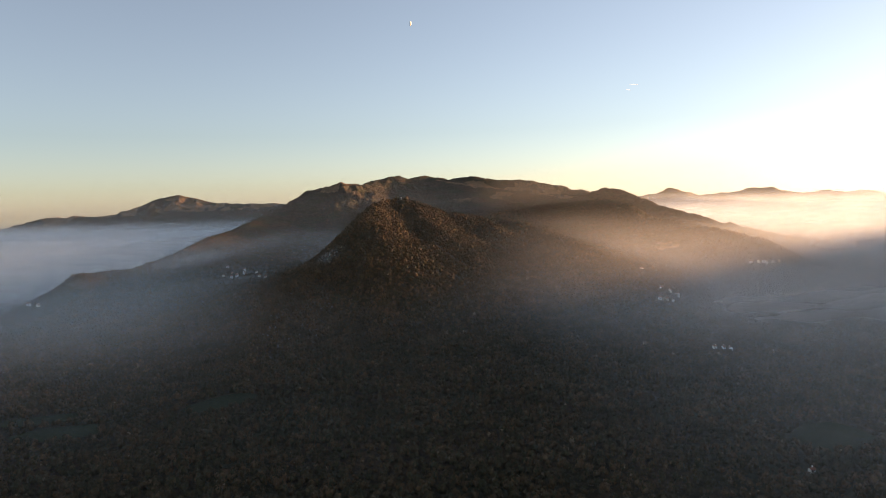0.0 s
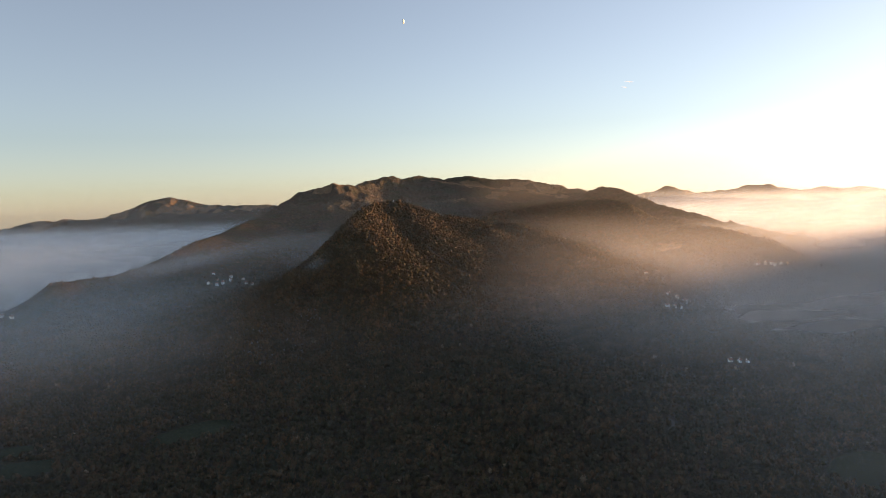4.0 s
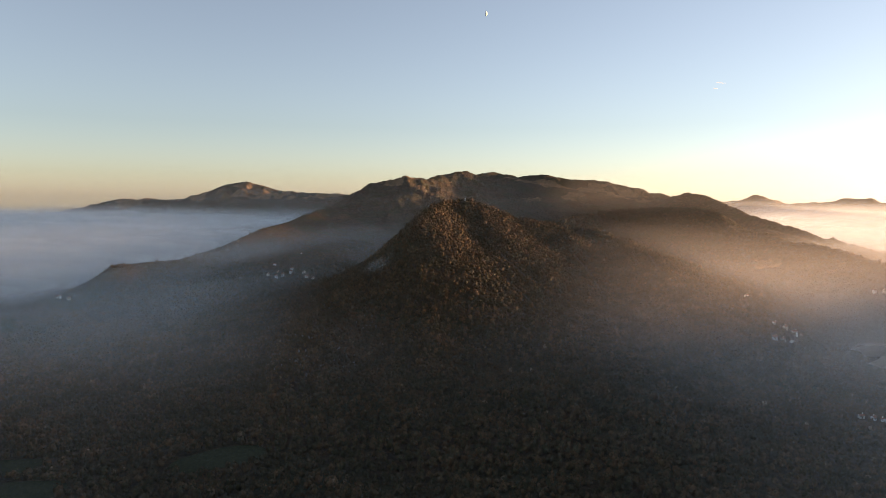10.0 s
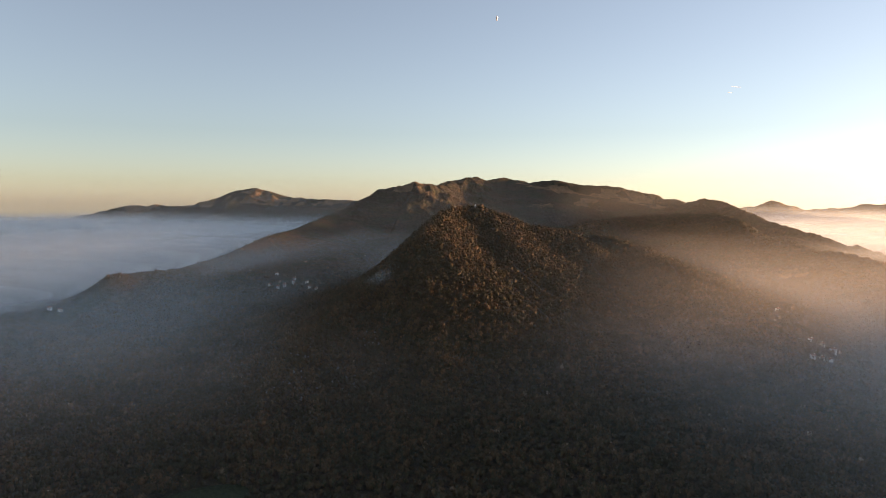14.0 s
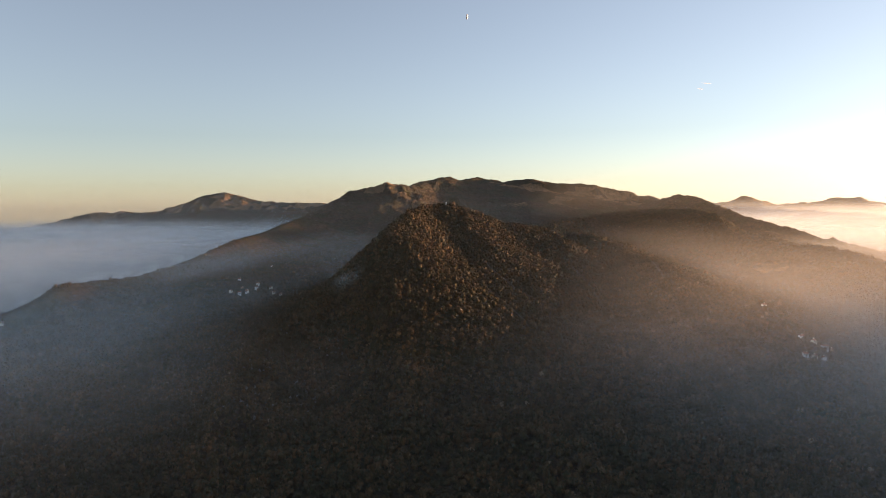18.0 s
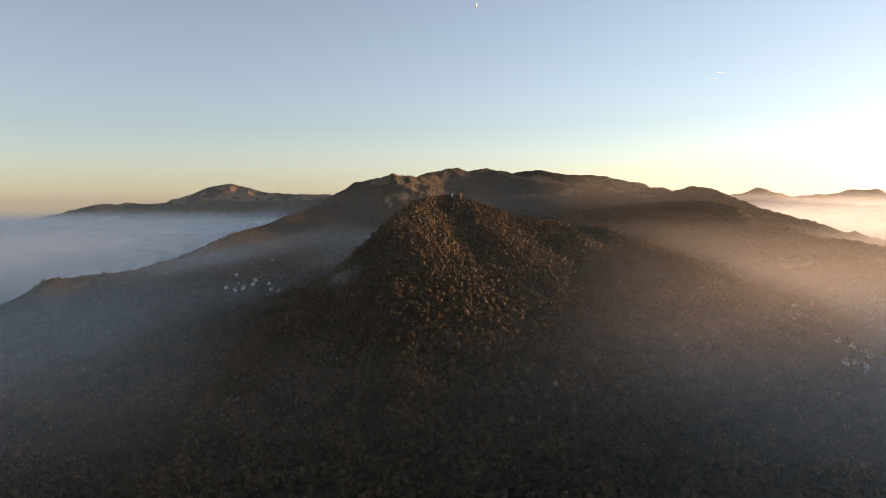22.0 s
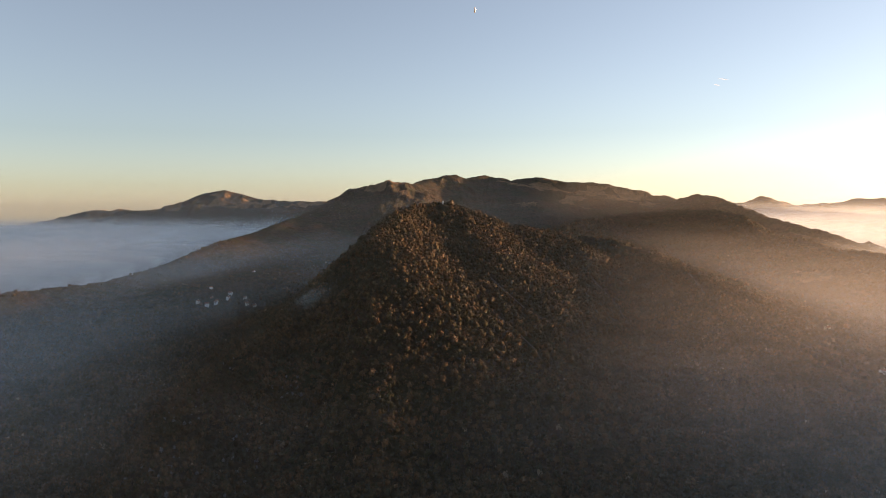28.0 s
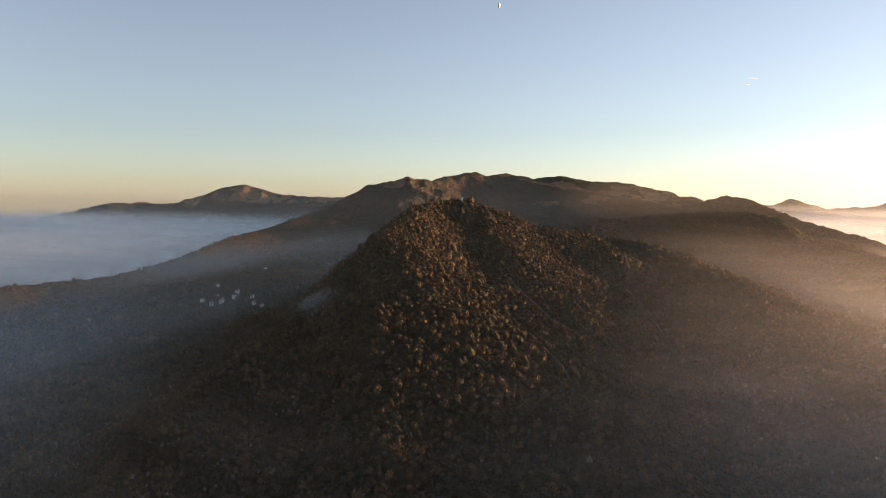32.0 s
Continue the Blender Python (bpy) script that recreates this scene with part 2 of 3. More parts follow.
    return z + np.clip(near / 120, 0.12, 1) * 3.0 * fbm(x, y, 60, 3, 41)


def spaced(lo, hi, fine_lo, fine_hi, fine, grow, most):
    mid = list(np.arange(fine_lo, fine_hi + 0.1, fine))
    for sign, end in ((1, hi), (-1, lo)):
        at, step, out = (fine_hi if sign > 0 else fine_lo), fine, []
        while (end - at) * sign > 0:
            step = min(step * grow, most)
            at += sign * step
            out.append(at)
        mid = mid + out if sign > 0 else out[::-1] + mid
    return np.array(mid)


def sheet_mesh(name, xs, ys, z, keep=None):
    ny, nx = z.shape
    gx, gy = np.meshgrid(xs, ys)
    me = bpy.data.meshes.new(name)
    idx = np.arange(nx * ny).reshape(ny, nx)
    quads = np.stack([idx[:-1, :-1], idx[:-1, 1:], idx[1:, 1:], idx[1:, :-1]], -1).reshape(-1, 4)
    if keep is not None:
        k = (keep[:-1, :-1] | keep[:-1, 1:] | keep[1:, 1:] | keep[1:, :-1]).ravel()
        quads = quads[k]
    me.vertices.add(nx * ny)
    me.vertices.foreach_set("co", np.stack([gx, gy, z], -1).astype(np.float32).ravel())
    me.loops.add(quads.size)
    me.loops.foreach_set("vertex_index", quads.astype(np.int32).ravel())
    me.polygons.add(len(quads))
    me.polygons.foreach_set("loop_start", np.arange(0, quads.size, 4, dtype=np.int32))
    me.polygons.foreach_set("use_smooth", np.ones(len(quads), bool))
    me.update(calc_edges=True)
    return me


XS = spaced(-4300, 4300, -340, 330, 5.0, 1.012, 20.0)
YS = spaced(-900, 4985, 700, 1330, 5.0, 1.008, 14.0)
GX, GY = np.meshgrid(XS, YS)
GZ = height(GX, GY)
# The canopy of the far woods is uneven from tree to tree.
GZ += np.random.default_rng(4).uniform(0, 1, GX.shape) ** 2 * 6.0 * step(1240, 1300, GY) * step(4300, 2400, GY)


def ground_at(x, y):
    """The height of the ground sheet at one place."""
    i, j = int(np.clip(np.searchsorted(XS, x) - 1, 0, len(XS) - 2)), int(np.clip(np.searchsorted(YS, y) - 1, 0, len(YS) - 2))
    u, v = (x - XS[i]) / (XS[i + 1] - XS[i]), (y - YS[j]) / (YS[j + 1] - YS[j])
    return float((GZ[j, i] * (1 - u) + GZ[j, i + 1] * u) * (1 - v) + (GZ[j + 1, i] * (1 - u) + GZ[j + 1, i + 1] * u) * v)


# ---------------------------------------------------------------- land cover
# Fields: centre, half length, half width, turn in degrees.
FIELDS = [(268, 463, 34, 22, 35), (-335, 545, 30, 14, 10), (-300, 512, 34, 13, 15), (-195, 572, 30, 16, 30), (420, 1180, 24, 12, 100)]
TRACKS = [
    ("forest_track", "pale earth forest track along the slope of the hill", 0.8, [(-17, 1042), (-1, 1017), (21, 992), (46, 981)]),
    ("forest_track", "pale earth forest track down the slope of the hill", 0.8, [(-9, 975), (4, 962), (16, 948), (25, 937), (30, 923)]),
    ("forest_track", "pale earth forest track down the spur", 0.9, [(92, 1161), (106, 1113), (112, 1049), (116, 1028)]),
    ("forest_track", "pale earth track along the crest of the spur", 1.0, [(178, 1330), (190, 1270), (200, 1225), (199, 1117), (201, 1083)]),
    ("forest_track", "short pale earth track in the woods", 0.8, [(81, 1072), (102, 1024), (121, 1006)]),
    ("lane", "narrow grey lane along the foot of the hill", 1.3, [(-306, 990), (-292, 1012), (-275, 1021), (-258, 1042), (-238, 1061)]),
    ("lane", "narrow grey lane past the hamlet", 1.4, [(258, 1012), (278, 1003), (310, 985), (330, 955), (300, 900)]),
    ("lane", "short bend of a narrow grey lane between the woods", 1.2, [(166, 542), (172, 550), (175, 559), (174, 568)]),
]


def meadow_cover(x, y):
    """How far open grass covers the land: 0 in the woods, 1 in the meadows."""
    patch = fbm(x, y, 190, 4, 61)
    valley = step(0.2, 0.34, patch) * (0.25 * np.exp(-(((x + 520) / 260) ** 2 + ((y - 1560) / 420) ** 2)) + 0.8 * np.exp(-(((x - 380) / 240) ** 2 + ((y - 1500) / 420) ** 2)))
    high = step(0.02, 0.22, fbm(x + 0.35 * y, y - 0.2 * x, 130, 4, 67)) * step(-150, 150, x) * step(3050, 3250, y) * step(3640, 3480, y) * step(760, 560, x)
    # Terrace meadow; its sunlit streak is put in as pale grass colour.
    sunlit_bench = 0.9 * step(-0.15, 0.12, fbm(x + 0.4 * y, 2.5 * y, 110, 3, 69)) * np.exp(-((y - 3480 + 0.38 * (x + 15)) / 45) ** 2) * step(-60, 0, x) * step(640, 520, x)
    bare = step(-0.05, 0.2, fbm(x, y, 120, 4, 71)) * step(4500, 4700, y)
    left_face = step(0.05, 0.25, fbm(x * 2.2, y, 150, 4, 73)) * step(2780, 2880, y) * step(3150, 3040, y) * step(-250, -330, x) * step(-700, -600, x)
    return np.clip(np.maximum.reduce([1.5 * valley, 0.7 * high, sunlit_bench, bare, 0.8 * left_face]), 0, 1)


def land_material():
    m, n, l, b = material("wooded_land")
    c = coords(n)
    fine = noise_node(n, l, 0.12, 7, 0.72, c)
    broad = noise_node(n, l, 0.012, 5, 0.6, c)
    forest = ramp(n, l, fine, [(0.3, (0.021, 0.018, 0.012)), (0.5, (0.059, 0.042, 0.024)), (0.72, (0.125, 0.072, 0.037))])
    green = ramp(n, l, fine, [(0.3, (0.018, 0.023, 0.012)), (0.7, (0.069, 0.064, 0.030))])
    forest = mix(n, l, ramp(n, l, broad, [(0.42, (0, 0, 0)), (0.62, (1, 1, 1))]), forest, green)
    grass = ramp(n, l, noise_node(n, l, 0.035, 7, 0.7, c), [(0.3, (0.08, 0.066, 0.036)), (0.55, (0.18, 0.115, 0.062)), (0.75, (0.27, 0.165, 0.09))])
    at = n.new("ShaderNodeAttribute")
    at.attribute_name = "meadow"
    edge = n.new("ShaderNodeMath")
    edge.operation = "MULTIPLY_ADD"
    l.new(fine, edge.inputs[0])
    edge.inputs[1].default_value = 0.9
    l.new(at.outputs["Fac"], edge.inputs[2])
    l.new(mix(n, l, ramp(n, l, edge.outputs[0], [(0.75, (0, 0, 0)), (0.95, (1, 1, 1))]), forest, grass), b.inputs["Base Color"])
    b.inputs["Roughness"].default_value = 0.95
    b.inputs["Specular IOR Level"].default_value = 0.1
    bump(n, l, noise_node(n, l, 0.035, 8, 0.72, c), 1.0, 22.0, b)
    return m


ground = new("ground", sheet_mesh("ground", XS, YS, GZ))
ground.data.attributes.new("meadow", "FLOAT", "POINT").data.foreach_set("value", meadow_cover(GX, GY).astype(np.float32).ravel())
ground.data.materials.append(land_material())
tagged(ground, "wooded autumn hills, valleys and mountain ridges at dusk", "ground", kind="structure")


# ---------------------------------------------------------------- mist
def mist_material(name, colour, lean, through, uneven=0.6):
    m = bpy.data.materials.new(name)
    m.use_nodes = True
    n, l = m.node_tree.nodes, m.node_tree.links
    n.remove(n["Principled BSDF"])
    out = n["Material Output"]
    at = n.new("ShaderNodeAttribute")
    at.attribute_name = "veil"
    cloud = ramp(n, l, noise_node(n, l, 0.004, 5, 0.6, coords(n)), [(0.25, (0.78, 0.78, 0.78)), (0.75, (1.18, 1.18, 1.18))])
    dens = n.new("ShaderNodeMath")
    dens.operation = "MULTIPLY"
    dens.use_clamp = True
    l.new(at.outputs["Fac"], dens.inputs[0])
    l.new(cloud, dens.inputs[1])
    soft = n.new("ShaderNodeBump")
    soft.inputs["Strength"].default_value, soft.inputs["Distance"].default_value = uneven, 25.0
    l.new(noise_node(n, l, 0.009, 3, 0.5, coords(n)), soft.inputs["Height"])
    # Droplets scatter light from every side; lean imitates this by tilting the shading normals, which sets how much sun
    # each mist takes.
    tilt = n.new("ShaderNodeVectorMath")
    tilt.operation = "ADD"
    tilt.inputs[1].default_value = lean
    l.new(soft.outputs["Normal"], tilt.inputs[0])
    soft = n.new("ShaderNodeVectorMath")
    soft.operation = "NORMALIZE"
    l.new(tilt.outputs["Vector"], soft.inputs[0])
    d, t, both, clear, mixed = n.new("ShaderNodeBsdfDiffuse"), n.new("ShaderNodeBsdfTranslucent"), n.new("ShaderNodeMixShader"), n.new("ShaderNodeBsdfTransparent"), n.new("ShaderNodeMixShader")
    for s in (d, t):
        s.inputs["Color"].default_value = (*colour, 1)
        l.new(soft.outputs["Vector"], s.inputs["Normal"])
    both.inputs["Fac"].default_value = through
    l.new(d.outputs[0], both.inputs[1])
    l.new(t.outputs[0], both.inputs[2])
    l.new(dens.outputs[0], mixed.inputs["Fac"])
    l.new(clear.outputs[0], mixed.inputs[1])
    l.new(both.outputs[0], mixed.inputs[2])
    l.new(mixed.outputs[0], out.inputs["Surface"])
    return m


# Droplets throw the low sun's light forwards; here that light is put into two copies of one haze: a warmer sunlit one,
# and a bluer one leaned off the sun to look dull.
HAZE_SHADED = mist_material("shaded_haze", (0.86, 0.94, 1.0), (0.38, 0.0, 0.0), 0.35, 0.1)
HAZE_SUNLIT = mist_material("sunlit_haze", (0.84, 0.82, 0.80), (-0.1, 0.0, 0.0), 0.6, 0.1)
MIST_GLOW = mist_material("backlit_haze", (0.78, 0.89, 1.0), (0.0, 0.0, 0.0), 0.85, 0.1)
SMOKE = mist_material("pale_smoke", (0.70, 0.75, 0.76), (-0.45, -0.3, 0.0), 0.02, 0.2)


def haze_depth(x, y, z):
    """How much the air dims what lies behind it, for each metre: thick in the western valley, thin over the woods, hardly any above."""
    clear = 1 - 0.12 * np.exp(-(((x + 70) / 200) ** 2 + ((y - 960) / 230) ** 2))  # the slope of the hill stands free
    clear = clear * (1 - 0.5 * np.exp(-((x / 260) ** 2)) * step(850, 600, y))
    low = 0.00085 * clear * step(185, 90, z + 14 * fbm(x, y, 420, 3, 77)) * (1 + 2.3 * step(-100, -380, x) * step(300, 900, y))
    west = 0.0024 * step(-640, -900, x) * step(235, 85, z + 14 * fbm(x, y, 500, 3, 78) + 100 * step(-2300, -3300, x)) * step(900, 1400, y)
    behind = 0.0011 * step(-60, -260, x) * step(1250, 1700, y) * step(215, 105, z + 12 * fbm(x, y, 300, 3, 79))
    near_right = 0.0046 * step(40, 430, x) * step(175, 90, z + 10 * fbm(x, y, 350, 3, 85)) * step(1150, 850, y)
    east = (0.0021 - 0.0017 * step(1050, 1300, y)) * step(-60, 330, x) * step(245, 120, z + 12 * fbm(x, y, 350, 3, 80)) * step(2200, 1500, y) * step(480, 800, y)
    air = 0.000055 * step(430, 260, z) * step(1250, 1700, y) + 0.00007 * step(330, 230, z) * step(560, 700, y) * step(1300, 1100, y)
    streaks = 1 + 0.45 * fbm(x + 3 * z, 5 * z, 420, 4, 81) + 0.2 * fbm(x, y, 900, 2, 82)
    return (low + west + behind + near_right + east) * np.clip(streaks, 0.3, 2) + air


def haze_curtain(name, label, x0, x1, y, deep, top, depth, mat, soft=38.0):
    """One slice of the hazy air, deep metres of it, that thins out over the land below it."""
    wide = 12.0 + y / 90
    xs, zs = np.arange(x0, x1 + 1, wide), np.arange(27, top + 1, 7.0)
    gx, gz = np.meshgrid(xs, zs)
    gy = y + 12 * fbm(gx, gz, 300, 2, 91)
    over = gz - height(xs, np.full_like(xs, y))[None, :]
    dens = (1 - np.exp(-deep * depth(gx, gy, gz))) * step(2, soft, over) * step(x0, x0 + 6 * wide, gx) * step(x1, x1 - 6 * wide, gx)
    dens[-1] = 0
    me = sheet_mesh(name, xs, zs, 0 * gx, dens > 0.003)
    me.vertices.foreach_set("co", np.stack([gx, gy, gz], -1).astype(np.float32).ravel())
    me.attributes.new("veil", "FLOAT", "POINT").data.foreach_set("value", dens.astype(np.float32).ravel())
    me.materials.append(mat)
    return tagged(new(name, me), label, "haze", kind="stuff")


# One haze shared out: the shade-coloured copy to the west, the sunlit copy east.
def shaded_depth(x, y, z):
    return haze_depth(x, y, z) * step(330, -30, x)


def sunlit_depth(x, y, z):
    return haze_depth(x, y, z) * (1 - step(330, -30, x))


slices = [*range(330, 1500, 65), *range(1530, 2900, 125), *range(3000, 4720, 240)]
for here, after in zip(slices, slices[1:] + [4900]):
    reach, deep = min(0.95 * here + 250, 4200), float(after - here)
    haze_curtain("haze_layer", "thin evening haze over the wooded slopes, coloured blue-grey as in shade", -reach, 450.0, float(here), deep, 420, shaded_depth, HAZE_SHADED)
    haze_curtain("haze_layer", "haze over the slopes towards the low sun, coloured warm as sunlit", -200.0, reach, here + 6.0, deep, 420, sunlit_depth, HAZE_SUNLIT)


def glow_depth(x, y, z):
    """The bright mist of the eastern valley."""
    return 0.0015 * step(450 + 0.12 * y, 700 + 0.18 * y, x) * step(100 + 0.048 * y, 60 + 0.03 * y, z + 10 * fbm(x, 6 * z, 500, 3, 95)) * (1 + 0.5 * fbm(x, 8 * z, 450, 3, 96))


for here, deep in ((1720, 300), (2060, 450), (2600, 550), (3200, 550), (3750, 600), (4380, 600)):
    haze_curtain("mist_layer", "bright mist of the valley glowing against the low sun", 560.0, 4150.0, float(here), float(deep), 335, glow_depth, MIST_GLOW, 45.0)


def smoke_wisp(cx, cy, lift, strength):
    """A small sheet of smoke over the slope, thinning out to its edges."""
    xs, ys = np.arange(cx - 64, cx + 65, 4.0), np.arange(cy - 60, cy + 61, 4.0)
    gx, gy = np.meshgrid(xs, ys)
    puff = np.exp(-(((gx - cx) / 15) ** 2 + ((gy - cy) / 9) ** 2)) * (1 + 0.7 * fbm(gx, gy, 14, 3, 83))
    me = sheet_mesh("smoke_wisp", xs, ys, height(gx, gy) + lift + 2 * fbm(gx, gy, 20, 2, 84))
    me.attributes.new("veil", "FLOAT", "POINT").data.foreach_set("value", np.clip(strength * puff, 0, 1).astype(np.float32).ravel())
    me.materials.append(SMOKE)
    return tagged(new("smoke_wisp", me), "pale wisp of smoke hanging over the flank of the hill", "mist", kind="stuff")


for lift, strength in ((6, 0.09), (9, 0.08)):
    smoke_wisp(-163.0, 958.0, lift, strength)


# ---------------------------------------------------------------- building blocks
def part(name, bm, mat, parent=None, label=""):
    me = bpy.data.meshes.new(name)
    bm.to_mesh(me)
    bm.free()
    me.materials.append(mat)
    ob = new(name, me)
    if parent:
        ob.parent = parent
    return tagged(ob, label)


def box(bm, x0, x1, y0, y1, z0, z1):
    v = [bm.verts.new((x, y, z)) for z in (z0, z1) for y in (y0, y1) for x in (x0, x1)]
    for q in ((0, 2, 3, 1), (4, 5, 7, 6), (0, 1, 5, 4), (1, 3, 7, 5), (3, 2, 6, 7), (2, 0, 4, 6)):
        bm.faces.new([v[k] for k in q])


def mesh_from(name, verts, faces, mat):
    """One mesh from arrays of corners and of triangles."""
    me = bpy.data.meshes.new(name)
    me.vertices.add(len(verts))
    me.vertices.foreach_set("co", verts.astype(np.float32).ravel())
    me.loops.add(faces.size)
    me.loops.foreach_set("vertex_index", faces.astype(np.int32).ravel())
    me.polygons.add(len(faces))
    me.polygons.foreach_set("loop_start", np.arange(0, faces.size, 3, dtype=np.int32))
    me.polygons.foreach_set("use_smooth", np.ones(len(faces), bool))
    me.update(calc_edges=True)
    me.materials.append(mat)
    return me


# ---------------------------------------------------------------- trees
def leaf_material(name, per_island):
    m, n, l, b = material(name)
    c = coords(n)
    if per_island:
        pick = n.new("ShaderNodeNewGeometry").outputs["Random Per Island"]
    else:
        pick = n.new("ShaderNodeObjectInfo").outputs["Random"]
    tone = ramp(n, l, pick, [(0.0, (0.054, 0.049, 0.023)), (0.25, (0.073, 0.057, 0.026)), (0.5, (0.105, 0.063, 0.028)), (0.75, (0.121, 0.070, 0.034)), (0.985, (0.155, 0.092, 0.043)), (1.0, (0.270, 0.203, 0.135))])
    stand = ramp(n, l, noise_node(n, l, 0.045, 4, 0.65, c), [(0.4, (0, 0, 0)), (0.62, (0.8, 0.8, 0.8))])
    tone = mix(n, l, stand, tone, (0.044, 0.043, 0.021))
    grain = noise_node(n, l, 0.9, 4, 0.7, c)
    l.new(mix(n, l, ramp(n, l, grain, [(0.3, (0.6, 0.6, 0.6)), (0.7, (1.2, 1.2, 1.2))]), (0, 0, 0), tone), b.inputs["Base Color"])
    b.inputs["Roughness"].default_value = 0.9
    b.inputs["Specular IOR Level"].default_value = 0.15
    bump(n, l, noise_node(n, l, 1.4, 5, 0.7, c), 0.7, 0.8, b)
    return m


FOLIAGE = leaf_material("autumn_foliage", True)
CROWN = leaf_material("tree_crown_leaves", False)


def pale_material():
    m, n, l, b = material("pale_twigs")
    l.new(ramp(n, l, noise_node(n, l, 0.9, 5, 0.7, coords(n)), [(0.3, (0.07, 0.065, 0.06)), (0.7, (0.18, 0.17, 0.155))]), b.inputs["Base Color"])
    b.inputs["Roughness"].default_value = 0.95
    bump(n, l, noise_node(n, l, 1.6, 5, 0.7, coords(n)), 1.0, 1.0, b)
    return m


PALE = pale_material()


def crown_template(clumps, seed, tall, lump):
    """A crown: a lumpy core and loose clumps of leaves round it; corners and triangles, its foot at the height 0."""
    bm = bmesh.new()
    rng = random.Random(seed)
    shift = Vector((rng.random(), rng.random(), rng.random())) * 40
    for v in bmesh.ops.create_icosphere(bm, subdivisions=1, radius=0.72 if clumps else 0.95)["verts"]:
        v.co *= 1 + lump * noise.noise(v.co * 2.3 + shift) + rng.uniform(-0.14, 0.14)
    for k in range(clumps):
        up = 1 - 1.75 * (k + 0.5) / clumps
        a = 2.4 * k + rng.uniform(-0.5, 0.5)
        out = Vector((math.cos(a) * math.sqrt(max(1 - up * up, 0)), math.sin(a) * math.sqrt(max(1 - up * up, 0)), up))
        at = out * rng.uniform(0.7, 1.05) * (1 + 0.4 * lump * noise.noise(out * 1.7 + shift))
        face = (out + Vector((rng.uniform(-1, 1), rng.uniform(-1, 1), rng.uniform(-1, 1))) * 0.55).normalized()
        side = face.orthogonal().normalized()
        other = face.cross(side)
        turn, size = rng.uniform(0, 6.28), rng.uniform(0.26, 0.48)
        bm.faces.new([bm.verts.new(at + size * (math.cos(turn + w) * side + math.sin(turn + w) * other)) for w in (0, 2.0, 4.2)])
    for v in bm.verts:
        v.co.z = max((v.co.z + 0.75) * tall * 0.62, -0.15)
    bmesh.ops.triangulate(bm, faces=bm.faces)
    bm.verts.index_update()
    out = np.array([v.co for v in bm.verts]), np.array([[v.index for v in f.verts] for f in bm.faces])
    bm.free()
    return out


def scatter(x0, x1, y0, y1, gap, rng):
    xs, ys = np.meshgrid(np.arange(x0, x1, gap), np.arange(y0, y1, gap * 0.9))
    xs = xs + (np.arange(xs.shape[0]) % 2)[:, None] * gap / 2
    return (xs + rng.uniform(-0.62, 0.62, xs.shape) * gap).ravel(), (ys + rng.uniform(-0.62, 0.62, xs.shape) * gap).ravel()


def clear_of_open_land(x, y):
    ok = meadow_cover(x, y) < 0.45
    for cx, cy, a, b, turn in FIELDS:
        c, s = math.cos(radians(turn)), math.sin(radians(turn))
        u, v = (x - cx) * c + (y - cy) * s, -(x - cx) * s + (y - cy) * c
        ok &= (u / (a + 2)) ** 2 + (v / (b + 2)) ** 2 > 1
    for _, _, half, line in TRACKS:
        for (ax, ay), (bx, by) in zip(line, line[1:]):
            ex, ey = bx - ax, by - ay
            t = np.clip(((x - ax) * ex + (y - ay) * ey) / (ex * ex + ey * ey), 0, 1)
            ok &= np.hypot(x - ax - t * ex, y - ay - t * ey) > half + 1.6
    ok &= np.hypot(x + 70, 0.7 * (y - 1180)) > 9  # the open summit
    for hx, hy, *_ in HOUSES:
        ok &= np.hypot(x - hx, y - hy) > 6
    return ok


def forest(name, label, areas, gap, size, clumps, keep, seed, mat=None):
    rng = np.random.default_rng(seed)
    shapes = [crown_template(clumps, 3.7 * k + seed, tall, lump) for k, (tall, lump) in enumerate(((1.35, 0.55), (1.5, 0.6), (1.9, 0.5), (1.2, 0.65)))]
    verts, faces, base = [], [], 0
    for x0, x1, y0, y1 in areas:
        x, y = scatter(x0, x1, y0, y1, gap, rng)
        ok = keep(x, y) & clear_of_open_land(x, y)
        x, y = x[ok], y[ok]
        z = height(x, y)
        kind = rng.integers(0, len(shapes), len(x))
        s = size * rng.uniform(0.55, 1.25, len(x)) * (1 + 0.3 * fbm(x, y, 26, 3, 101))
        turn = rng.uniform(0, 2 * np.pi, len(x))
        stretch = rng.uniform(0.85, 1.25, len(x))
        for k, (tv, tf) in enumerate(shapes):
            w = kind == k
            c, d = np.cos(turn[w])[:, None], np.sin(turn[w])[:, None]
            px = (tv[None, :, 0] * c - tv[None, :, 1] * d) * s[w][:, None] + x[w][:, None]
            py = (tv[None, :, 0] * d + tv[None, :, 1] * c) * s[w][:, None] + y[w][:, None]
            pz = tv[None, :, 2] * (s * stretch)[w][:, None] * 1.1 + z[w][:, None] - 0.2
            verts.append(np.stack([px, py, pz], -1).reshape(-1, 3))
            faces.append((tf[None] + (base + len(tv) * np.arange(w.sum()))[:, None, None]).reshape(-1, 3))
            base += len(tv) * int(w.sum())
    return tagged(new(name, mesh_from(name, np.concatenate(verts), np.concatenate(faces), mat or FOLIAGE)), label, "forest", kind="stuff")


